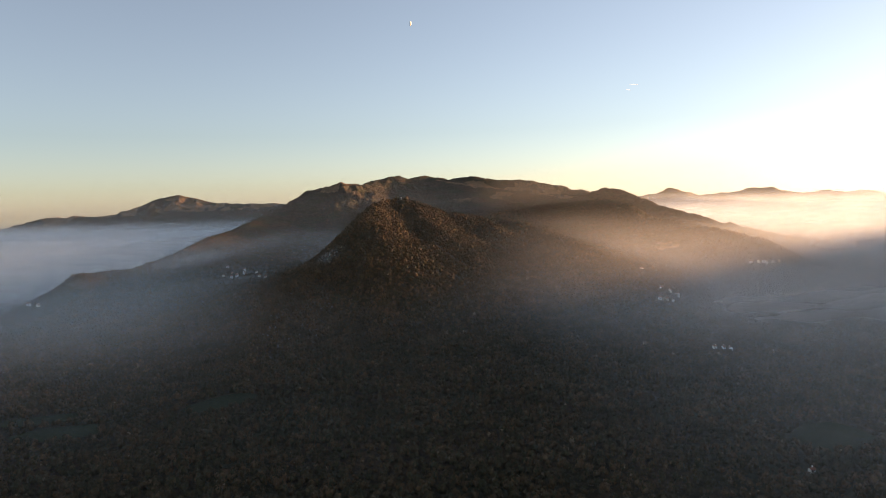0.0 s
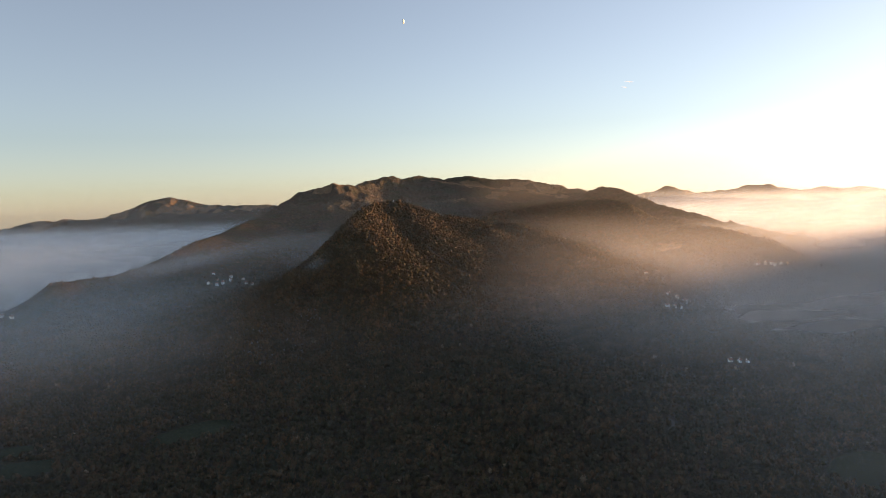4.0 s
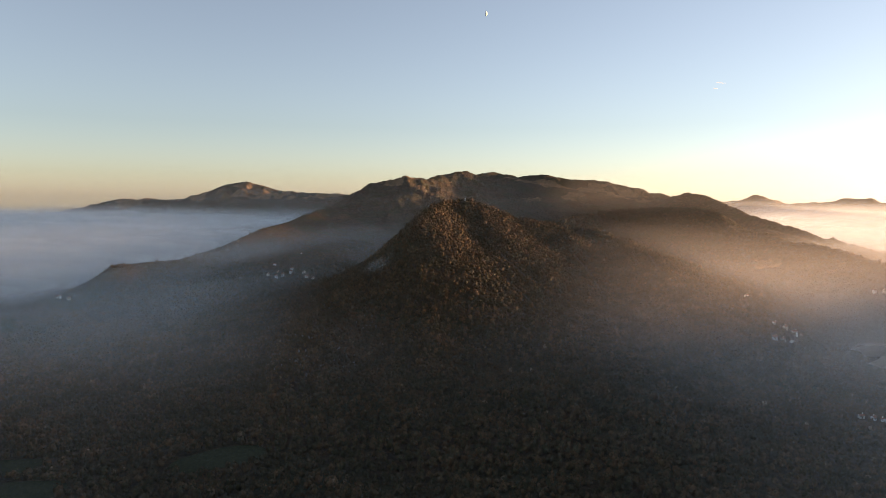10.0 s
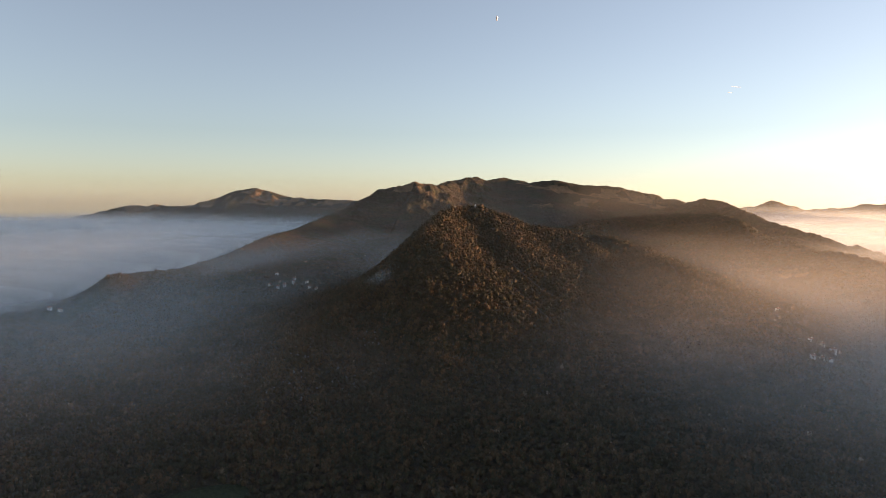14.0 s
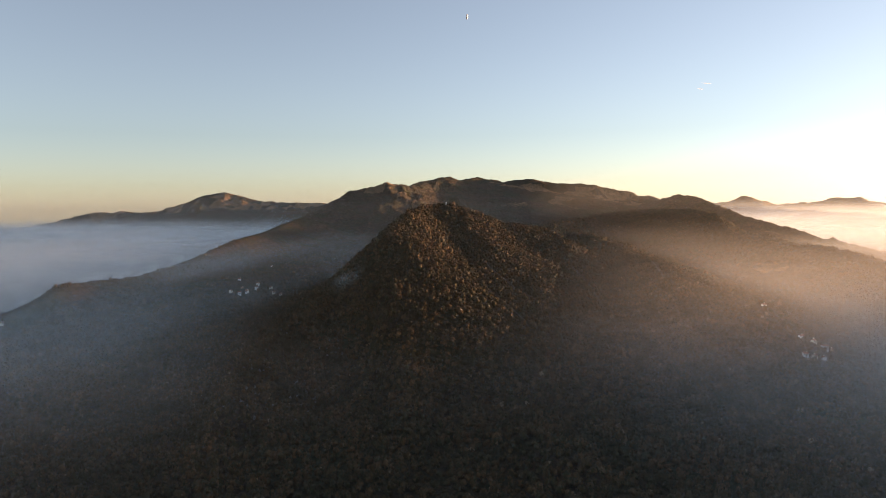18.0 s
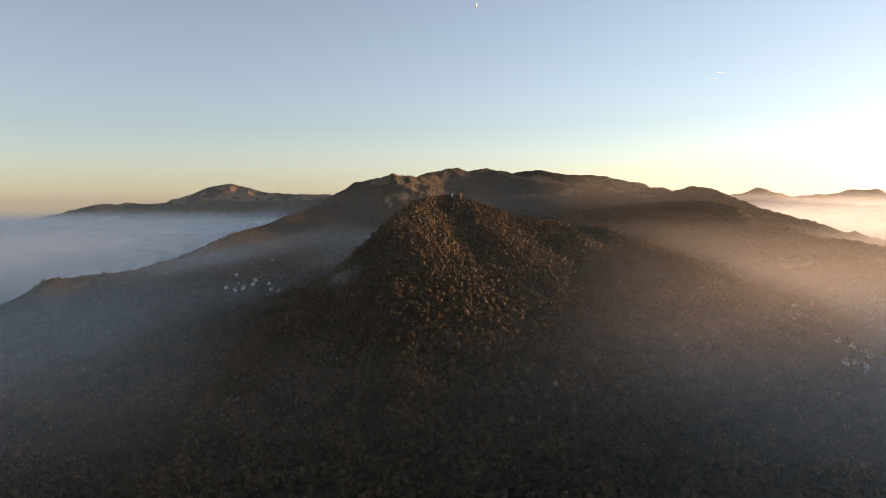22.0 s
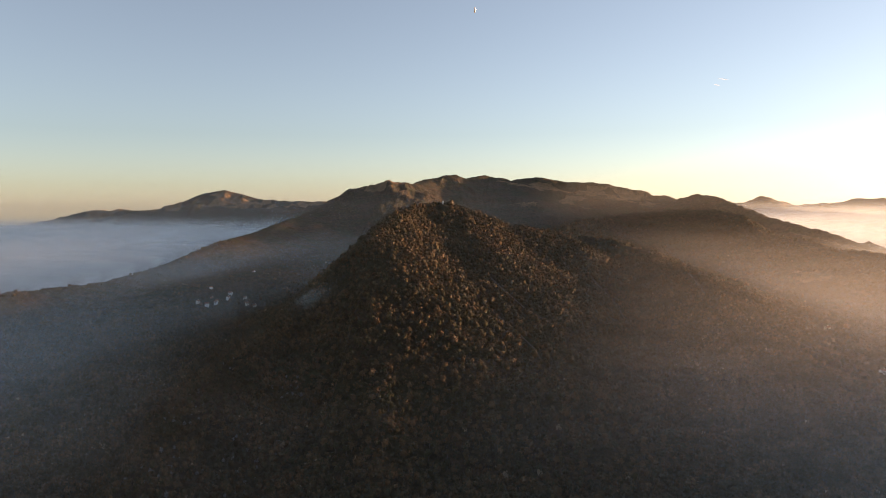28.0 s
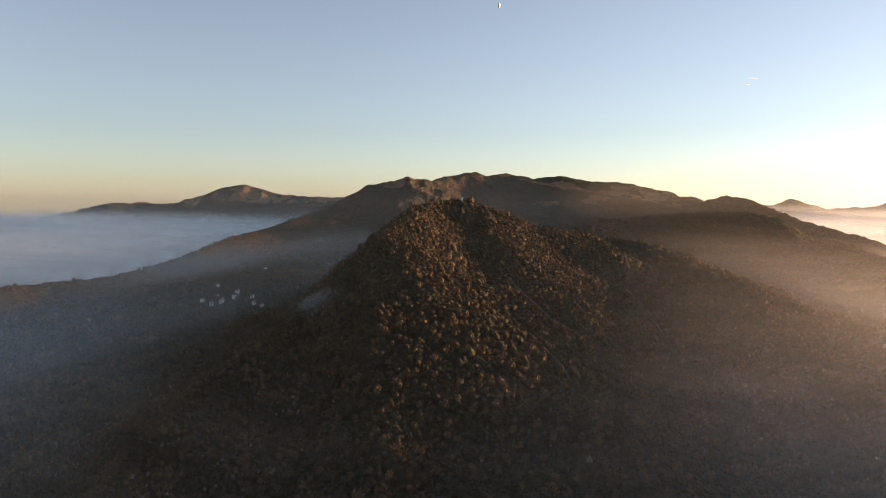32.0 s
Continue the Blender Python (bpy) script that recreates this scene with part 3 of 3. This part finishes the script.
# Houses: place, turn, length, width, eaves, wall colour (0 white, 1 cream, 2 ochre).
HOUSES = [
    (-404, 1285, 20, 8, 6, 4.5, 0), (-425, 1303, 80, 7, 5.5, 4, 1), (-398, 1301, -10, 6.5, 5.5, 4, 0), (-402, 1314, 30, 6.5, 5, 4, 2), (-392, 1329, 60, 7, 5.5, 4.5, 0), (-398, 1352, 10, 7.5, 6, 4.5, 0), (-372, 1342, -30, 6.5, 5, 4, 1), (-360, 1318, 45, 6.5, 5, 4, 1), (-415, 1326, 15, 6, 5, 3.5, 2), (-442, 1385, 25, 8, 6, 5, 0), (-345, 1307, 0, 6, 5, 3.5, 1), (-470, 1640, 10, 7, 6, 4.5, 0),
    (-1853, 4256, 10, 10, 7, 6, 0), (-1863, 4220, 50, 9, 7, 5, 1), (-1620, 4022, 0, 9, 7, 5, 0), (-1810, 4272, 30, 9, 7, 5, 0), (-1609, 4031, 70, 9, 7, 5, 1),
    (318, 985, 10, 7, 5.5, 4, 0), (326, 975, 40, 7, 5.5, 4, 1), (336, 972, 5, 9, 5.5, 4, 0), (347, 980, 60, 6.5, 5, 4, 2), (296, 925, 0, 7, 5.5, 4, 0), (306, 928, 35, 6.5, 5, 4, 1), (316, 930, 80, 6.5, 5, 3.5, 0), (318, 1085, 20, 7, 5.5, 4, 1),
    (232, 1290, 25, 6.5, 5.5, 4.5, 0),
    (600, 1318, 10, 7, 6, 4.5, 0), (612, 1312, 50, 7, 6, 4.5, 1), (620, 1306, 0, 8, 6, 4.5, 0), (632, 1294, 30, 7, 5.5, 4.5, 0), (640, 1288, 70, 7, 5.5, 4, 2), (618, 1290, 20, 6.5, 5.5, 4, 0),
    (289, 721, 5, 6, 4.5, 3.5, 1), (297, 718, 35, 5.5, 4.5, 3.5, 0), (304, 716, 80, 6, 4.5, 3.5, 0), (222, 406, 15, 5, 4, 3, 1),
    (-690, 1118, 20, 8, 6, 4.5, 0), (-678, 1124, 60, 7, 5.5, 4, 1),
    (591, 3369, 10, 7, 5.5, 4, 0), (602, 3363, 40, 6.5, 5, 4, 1), (630, 3341, 0, 7, 5.5, 4, 0), (612, 3324, 60, 6.5, 5, 4, 0),
]
NEAR_TREES = (-140, 120, 790, 905)  # the stretch of slope whose trees stand singly


def hill_part(x, y):
    single = (x > NEAR_TREES[0]) & (x < NEAR_TREES[1]) & (y > NEAR_TREES[2]) & (y < NEAR_TREES[3])
    return ~single & ((y < 1215) | (x > -60)) & (y < 1250 + 0.1 * x)


def not_hill(x, y):
    return ((x < -330) | (x > 250) | (y < 740) | (y > 1262)) & (np.abs(x) < 0.82 * y + 30)


forest("hill_forest", "dense autumn forest of russet and dark green crowns on the hill", [(-330, 250, 740, 1262)], 3.9, 2.35, 26, hill_part, 1)
forest("valley_forest", "dark mixed woods on the valley floor", [(-480, 480, 350, 740)], 5.2, 2.6, 20, not_hill, 2)
forest("foot_forest", "dark mixed woods round the foot of the hill", [(-640, 640, 740, 1262)], 5.4, 2.8, 12, not_hill, 5)
forest("slope_forest", "dark woods on the slopes behind the hill", [(-760, 800, 1262, 2050)], 7.6, 2.7, 6, not_hill, 3)
forest("pale_trees", "sparse pale grey leafless trees on the lower slope", [(-235, -150, 750, 880)], 6.5, 1.3, 18, lambda x, y: fbm(x, y, 30, 2, 99) > -0.15, 7, PALE)


# ---------------------------------------------------------------- single trees
def bark_material():
    m, n, l, b = material("rough_bark")
    l.new(ramp(n, l, noise_node(n, l, 3.0, 6, 0.7, coords(n)), [(0.3, (0.03, 0.022, 0.016)), (0.7, (0.11, 0.085, 0.065))]), b.inputs["Base Color"])
    b.inputs["Roughness"].default_value = 0.95
    bump(n, l, noise_node(n, l, 9.0, 4, 0.7, coords(n)), 0.8, 0.05, b)
    return m


BARK = bark_material()


def limb(bm, a, b, ra, rb, sides=5):
    way = (b - a).normalized()
    side = way.orthogonal().normalized()
    other = way.cross(side)
    rings = []
    for p, r in ((a, ra), (b, rb)):
        rings.append([bm.verts.new(p + r * (math.cos(2 * math.pi * k / sides) * side + math.sin(2 * math.pi * k / sides) * other)) for k in range(sides)])
    for k in range(sides):
        bm.faces.new((rings[0][k], rings[0][(k + 1) % sides], rings[1][(k + 1) % sides], rings[1][k]))


def build_tree(seed, tall, wide):
    """A tree with a tapered trunk and limbs, and a crown of many small clumps of leaves."""
    rng = random.Random(seed)
    root = new("tree")
    root.empty_display_size = 0.5
    bm = bmesh.new()
    fork = Vector((rng.uniform(-0.2, 0.2), rng.uniform(-0.2, 0.2), tall * 0.42))
    limb(bm, Vector((0, 0, -0.8)), fork, 0.24, 0.15, 6)
    limb(bm, fork, Vector((0, 0, tall * 0.85)), 0.15, 0.04)
    ends = []
    for k in range(5):
        a = 2 * math.pi * (k + rng.random() * 0.6) / 5
        end = Vector((math.cos(a) * wide * 0.6, math.sin(a) * wide * 0.6, tall * rng.uniform(0.55, 0.78)))
        limb(bm, fork * rng.uniform(0.75, 1.05), end, 0.09, 0.03, 4)
        ends.append(end)
    part("trunk", bm, BARK, root)
    bm = bmesh.new()
    for k in range(18):
        if k < 5:
            at = ends[k]
        else:
            a, h = rng.uniform(0, 2 * math.pi), rng.random()
            r = wide * (0.95 - 0.75 * abs(h - 0.35)) * math.sqrt(rng.random())
            at = Vector((math.cos(a) * r, math.sin(a) * r, tall * (0.36 + 0.6 * h)))
        size = rng.uniform(0.55, 1.05) * wide * 0.5
        made = bmesh.ops.create_icosphere(bm, subdivisions=1, radius=1)["verts"]
        shift = Vector((rng.random(), rng.random(), rng.random())) * 30
        for v in made:
            v.co *= size * (1 + 0.55 * noise.noise(v.co * 2.3 + shift))
            v.co.z *= 0.8
            v.co += at
    part("crown", bm, CROWN, root, "crown of dull autumn leaves")
    return tagged(root, "broad autumn tree with a russet brown crown on the slope", "tree", "trees on the hillside")


kinds = [build_tree(11, 6.0, 2.0), build_tree(12, 6.8, 2.1), build_tree(13, 5.3, 2.2), build_tree(14, 7.4, 1.8), build_tree(15, 6.4, 2.4)]
tree_rng = np.random.default_rng(9)
tx, ty = scatter(NEAR_TREES[0] + 2, NEAR_TREES[1] - 2, NEAR_TREES[2] + 2, NEAR_TREES[3] - 2, 10.4, tree_rng)
ok = clear_of_open_land(tx, ty)
spots = list(zip(tx[ok], ty[ok]))[:295]
for k, (x, y) in enumerate(spots):
    s = float(tree_rng.uniform(0.8, 1.15))
    at = pose(float(x), float(y), ground_at(x, y) + 0.1, 0, 0, float(tree_rng.uniform(0, 360)))
    if k < len(kinds):
        kinds[k].matrix_basis = at
    else:
        copy_thing(kinds[k % len(kinds)], at @ Matrix.Scale(s, 4))
# Low scrub and young trees fill the slope between the single trees.
forest("undergrowth", "low dark undergrowth between the trees of the slope", [NEAR_TREES], 4.0, 2.0, 14, lambda x, y: x > -1e9, 6)


# ---------------------------------------------------------------- houses
def plaster(name, colour):
    m, n, l, b = material(name)
    c = coords(n)
    stain = ramp(n, l, noise_node(n, l, 0.6, 6, 0.65, c), [(0.3, tuple(v * 0.8 for v in colour)), (0.7, colour)])
    l.new(stain, b.inputs["Base Color"])
    b.inputs["Roughness"].default_value = 0.9
    bump(n, l, noise_node(n, l, 14, 4, 0.6, c), 0.3, 0.02, b)
    return m


def simple(name, a, b_, scale, rough, metal=0.0):
    m, n, l, b = material(name)
    l.new(ramp(n, l, noise_node(n, l, scale, 6, 0.65, coords(n)), [(0.3, a), (0.7, b_)]), b.inputs["Base Color"])
    b.inputs["Roughness"].default_value, b.inputs["Metallic"].default_value = rough, metal
    b.inputs["Specular IOR Level"].default_value = 0.1 if rough > 0.8 else 0.5
    bump(n, l, noise_node(n, l, scale * 4, 4, 0.6, coords(n)), 0.4, 0.03, b)
    return m


WALLS = [plaster("white_plaster", (0.72, 0.71, 0.68)), plaster("cream_plaster", (0.72, 0.65, 0.52)), plaster("ochre_plaster", (0.55, 0.40, 0.24))]
TILE = simple("terracotta_tiles", (0.16, 0.07, 0.045), (0.30, 0.14, 0.085), 1.2, 0.85)
TIMBER = simple("brown_timber", (0.07, 0.045, 0.03), (0.14, 0.09, 0.055), 4, 0.7)
PANE = simple("window_glass", (0.02, 0.025, 0.03), (0.035, 0.04, 0.05), 2, 0.08)


def build_house(x, y, turn, length, width, eaves, paint):
    words = ("white", "cream", "ochre")[paint]
    length, width, eaves = length * 0.68, width * 0.68, eaves * 0.72
    root = new("house")
    rise = width * 0.27
    zs = [ground_at(x + dx, y + dy) for dx in (-length / 2, 0, length / 2) for dy in (-width / 2, 0, width / 2)]
    foot = min(zs) - max(zs)
    root.matrix_basis = pose(x, y, max(zs), 0, 0, turn)
    bm = bmesh.new()
    a, b = length / 2, width / 2
    prof = [(-b, foot - 0.3), (b, foot - 0.3), (b, eaves), (0, eaves + rise), (-b, eaves)]
    ends = [[bm.verts.new((sx, py, pz)) for py, pz in prof] for sx in (-a, a)]
    bm.faces.new(ends[0][::-1])
    bm.faces.new(ends[1])
    for k in range(5):
        bm.faces.new((ends[0][k], ends[0][(k + 1) % 5], ends[1][(k + 1) % 5], ends[1][k]))
    part("wall", bm, WALLS[paint], root, words + " rendered walls")
    bm = bmesh.new()
    for sgn in (-1, 1):
        lo = [bm.verts.new((sx, sgn * (b + 0.35), eaves - 0.35 * rise / b + 0.04)) for sx in (-a - 0.3, a + 0.3)]
        hi = [bm.verts.new((sx, 0, eaves + rise + 0.04)) for sx in (-a - 0.3, a + 0.3)]
        up = [bm.verts.new(v.co + Vector((0, 0, 0.18))) for v in (*lo, *hi)]
        bm.faces.new((lo[0], lo[1], hi[1], hi[0]))
        bm.faces.new((up[0], up[1], up[3], up[2]))
        bm.faces.new((lo[0], lo[1], up[1], up[0]))
        bm.faces.new((lo[0], hi[0], up[2], up[0]))
        bm.faces.new((lo[1], hi[1], up[3], up[1]))
    bmesh.ops.recalc_face_normals(bm, faces=bm.faces)
    part("roof", bm, TILE, root, "terracotta tiled gable roof")
    bm = bmesh.new()
    box(bm, a * 0.4, a * 0.4 + 0.6, 0.3, 0.9, eaves + rise * 0.4, eaves + rise + 0.8)
    box(bm, a * 0.4 - 0.08, a * 0.4 + 0.68, 0.22, 0.98, eaves + rise + 0.8, eaves + rise + 0.92)
    part("chimney", bm, WALLS[1], root)
    bm = bmesh.new()
    box(bm, -0.45, 0.45, -b - 0.05, -b + 0.05, 0.0, 2.0)
    part("door", bm, TIMBER, root, "brown timber door")
    for wx in (-a * 0.58, a * 0.58):
        for sgn in (-1, 1):
            bm = bmesh.new()
            box(bm, wx - 0.45, wx + 0.45, sgn * b - 0.05, sgn * b + 0.05, eaves * 0.42, eaves * 0.42 + 1.1)
            win = part("window", bm, PANE, root)
            bm = bmesh.new()
            box(bm, wx - 0.55, wx + 0.55, sgn * b - 0.08, sgn * b + 0.08, eaves * 0.42 - 0.12, eaves * 0.42 - 0.01)
            part("sill", bm, WALLS[0], win)
    return tagged(root, f"small {words} rendered house with a terracotta gable roof", "house", "houses in the hamlets")


for spec in HOUSES:
    build_house(*spec)

# The small white chapel on the top of the hill.
SUMMIT = (-70, 1188)
chapel = new("chapel")
chapel.matrix_basis = pose(*SUMMIT, ground_at(*SUMMIT) - 0.1, 0, 0, 15) @ Matrix.Scale(0.72, 4)
bm = bmesh.new()
box(bm, -1.5, 1.5, -1.3, 1.3, -1.2, 0.5)
part("plinth", bm, simple("grey_stone", (0.2, 0.19, 0.17), (0.34, 0.32, 0.3), 1.5, 0.9), chapel, "grey stone plinth")
bm = bmesh.new()
box(bm, -1.15, 1.15, -1.0, 1.0, 0.5, 4.6)
part("tower", bm, WALLS[0], chapel, "white rendered tower")
bm = bmesh.new()
base = [bm.verts.new((x, y, 4.6)) for x, y in ((-1.4, -1.25), (1.4, -1.25), (1.4, 1.25), (-1.4, 1.25))]
top = bm.verts.new((0, 0, 6.2))
bm.faces.new(base[::-1])
for k in range(4):
    bm.faces.new((base[k], base[(k + 1) % 4], top))
part("roof", bm, WALLS[1], chapel, "pale pointed cap")
bm = bmesh.new()
box(bm, -0.4, 0.4, -1.05, -0.96, 0.5, 2.3)
part("door", bm, TIMBER, chapel)
bm = bmesh.new()
box(bm, -0.06, 0.06, -0.06, 0.06, 6.1, 7.3)
box(bm, -0.35, 0.35, -0.05, 0.05, 6.75, 6.88)
part("cross", bm, simple("dark_iron", (0.03, 0.03, 0.03), (0.06, 0.055, 0.05), 5, 0.6, 1.0), chapel)
tagged(chapel, "small white rendered chapel tower on the wooded summit", "chapel")


# ---------------------------------------------------------------- fields, tracks
GRASS = simple("field_grass", (0.016, 0.020, 0.009), (0.040, 0.044, 0.018), 0.35, 0.95)
EARTH = simple("pale_earth", (0.06, 0.05, 0.04), (0.12, 0.10, 0.08), 0.5, 0.95)


def draped_field(cx, cy, a, b, turn, seed):
    bm = bmesh.new()
    c, s = math.cos(radians(turn)), math.sin(radians(turn))
    rings, sides, grid = 10, 40, []
    for r in range(rings + 1):
        row = []
        for k in range(sides):
            w = 2 * math.pi * k / sides
            wob = 1 + 0.16 * noise.noise((math.cos(w) * 1.6, math.sin(w) * 1.6, seed))
            q = (abs(math.cos(w)) ** 3 + abs(math.sin(w)) ** 3) ** (-1 / 3) * wob * max(r, 0.02) / rings
            x, y = cx + q * (a * math.cos(w) * c - b * math.sin(w) * s), cy + q * (a * math.cos(w) * s + b * math.sin(w) * c)
            row.append(bm.verts.new((x, y, ground_at(x, y) + 0.45)))
        grid.append(row)
    for r in range(rings):
        for k in range(sides):
            bm.faces.new((grid[r][k], grid[r + 1][k], grid[r + 1][(k + 1) % sides], grid[r][(k + 1) % sides]))
    ob = part("field", bm, GRASS)
    return tagged(ob, "dull green grass field between the woods", "field", kind="structure")


for k, spec in enumerate(FIELDS):
    draped_field(*spec, k * 3.1)

for name, label, half, line in TRACKS:
    bm = bmesh.new()
    pts = []
    for (ax, ay), (bx, by) in zip(line, line[1:]):
        steps = max(2, int(math.hypot(bx - ax, by - ay) / 3))
        pts += [Vector((ax + (bx - ax) * k / steps, ay + (by - ay) * k / steps)) for k in range(steps)]
    pts.append(Vector(line[-1]))
    rows = []
    for k, p in enumerate(pts):
        way = (pts[min(k + 1, len(pts) - 1)] - pts[max(k - 1, 0)]).normalized()
        side = Vector((-way.y, way.x)) * half
        rows.append([bm.verts.new((q.x, q.y, ground_at(q.x, q.y) + 0.5)) for q in (p - side, p, p + side)])
    for r0, r1 in zip(rows, rows[1:]):
        for k in (0, 1):
            bm.faces.new((r0[k], r0[k + 1], r1[k + 1], r1[k]))
    tagged(part(name, bm, EARTH), label, "track", kind="structure")


# ---------------------------------------------------------------- moon and vapour trails
MOON = simple("moon_rock", (0.62, 0.62, 0.62), (0.82, 0.82, 0.82), 0.05, 1.0)
bm = bmesh.new()
bmesh.ops.create_uvsphere(bm, u_segments=32, v_segments=20, radius=1)
# The phase is put into the shape: the moon's shaded half is cut flat.
for v in bm.verts:
    v.co = Vector((max(v.co.x, -0.12) * 12, v.co.y * 26, v.co.z * 16))
for f in bm.faces:
    f.smooth = True
moon = part("moon", bm, MOON)
moon.matrix_basis = pose(-184, 4900, 1542)
tagged(moon, "pale moon high in the evening sky, shaped as its lit half", "moon")

def vapour_material():
    m = bpy.data.materials.new("white_vapour")
    m.use_nodes = True
    n, l = m.node_tree.nodes, m.node_tree.links
    n.remove(n["Principled BSDF"])
    clear, glow, mixed = n.new("ShaderNodeBsdfTransparent"), n.new("ShaderNodeBsdfTranslucent"), n.new("ShaderNodeMixShader")
    glow.inputs["Color"].default_value = (0.9, 0.9, 0.9, 1)
    l.new(ramp(n, l, noise_node(n, l, 0.08, 4, 0.6, coords(n)), [(0.3, (0.15, 0.15, 0.15)), (0.7, (0.5, 0.5, 0.5))]), mixed.inputs["Fac"])
    l.new(clear.outputs[0], mixed.inputs[1])
    l.new(glow.outputs[0], mixed.inputs[2])
    l.new(mixed.outputs[0], n["Material Output"].inputs["Surface"])
    return m


VAPOUR = vapour_material()
for (x0, z0), (x1, z1) in (((1356, 1067), (1424, 1061)), ((1332, 1031), (1372, 1025))):
    bm = bmesh.new()
    n = 14
    ring = []
    for k in range(n + 1):
        t = k / n
        r = 2.6 * math.sin(math.pi * min(max(t, 0.03), 0.97)) * (1 + 0.4 * noise.noise((t * 6, z0, 0)))
        at = Vector((x0 + (x1 - x0) * t, 4882, z0 + (z1 - z0) * t + 1.5 * noise.noise((t * 4, 3, z0))))
        ring.append([bm.verts.new(at + Vector((0, r * math.cos(w), r * math.sin(w)))) for w in (2 * math.pi * j / 8 for j in range(8))])
    for r0, r1 in zip(ring, ring[1:]):
        for j in range(8):
            bm.faces.new((r0[j], r0[(j + 1) % 8], r1[(j + 1) % 8], r1[j])).smooth = True
    tagged(part("vapour_trail", bm, VAPOUR), "short thin white vapour trail in the sky", "vapour trail", kind="stuff")
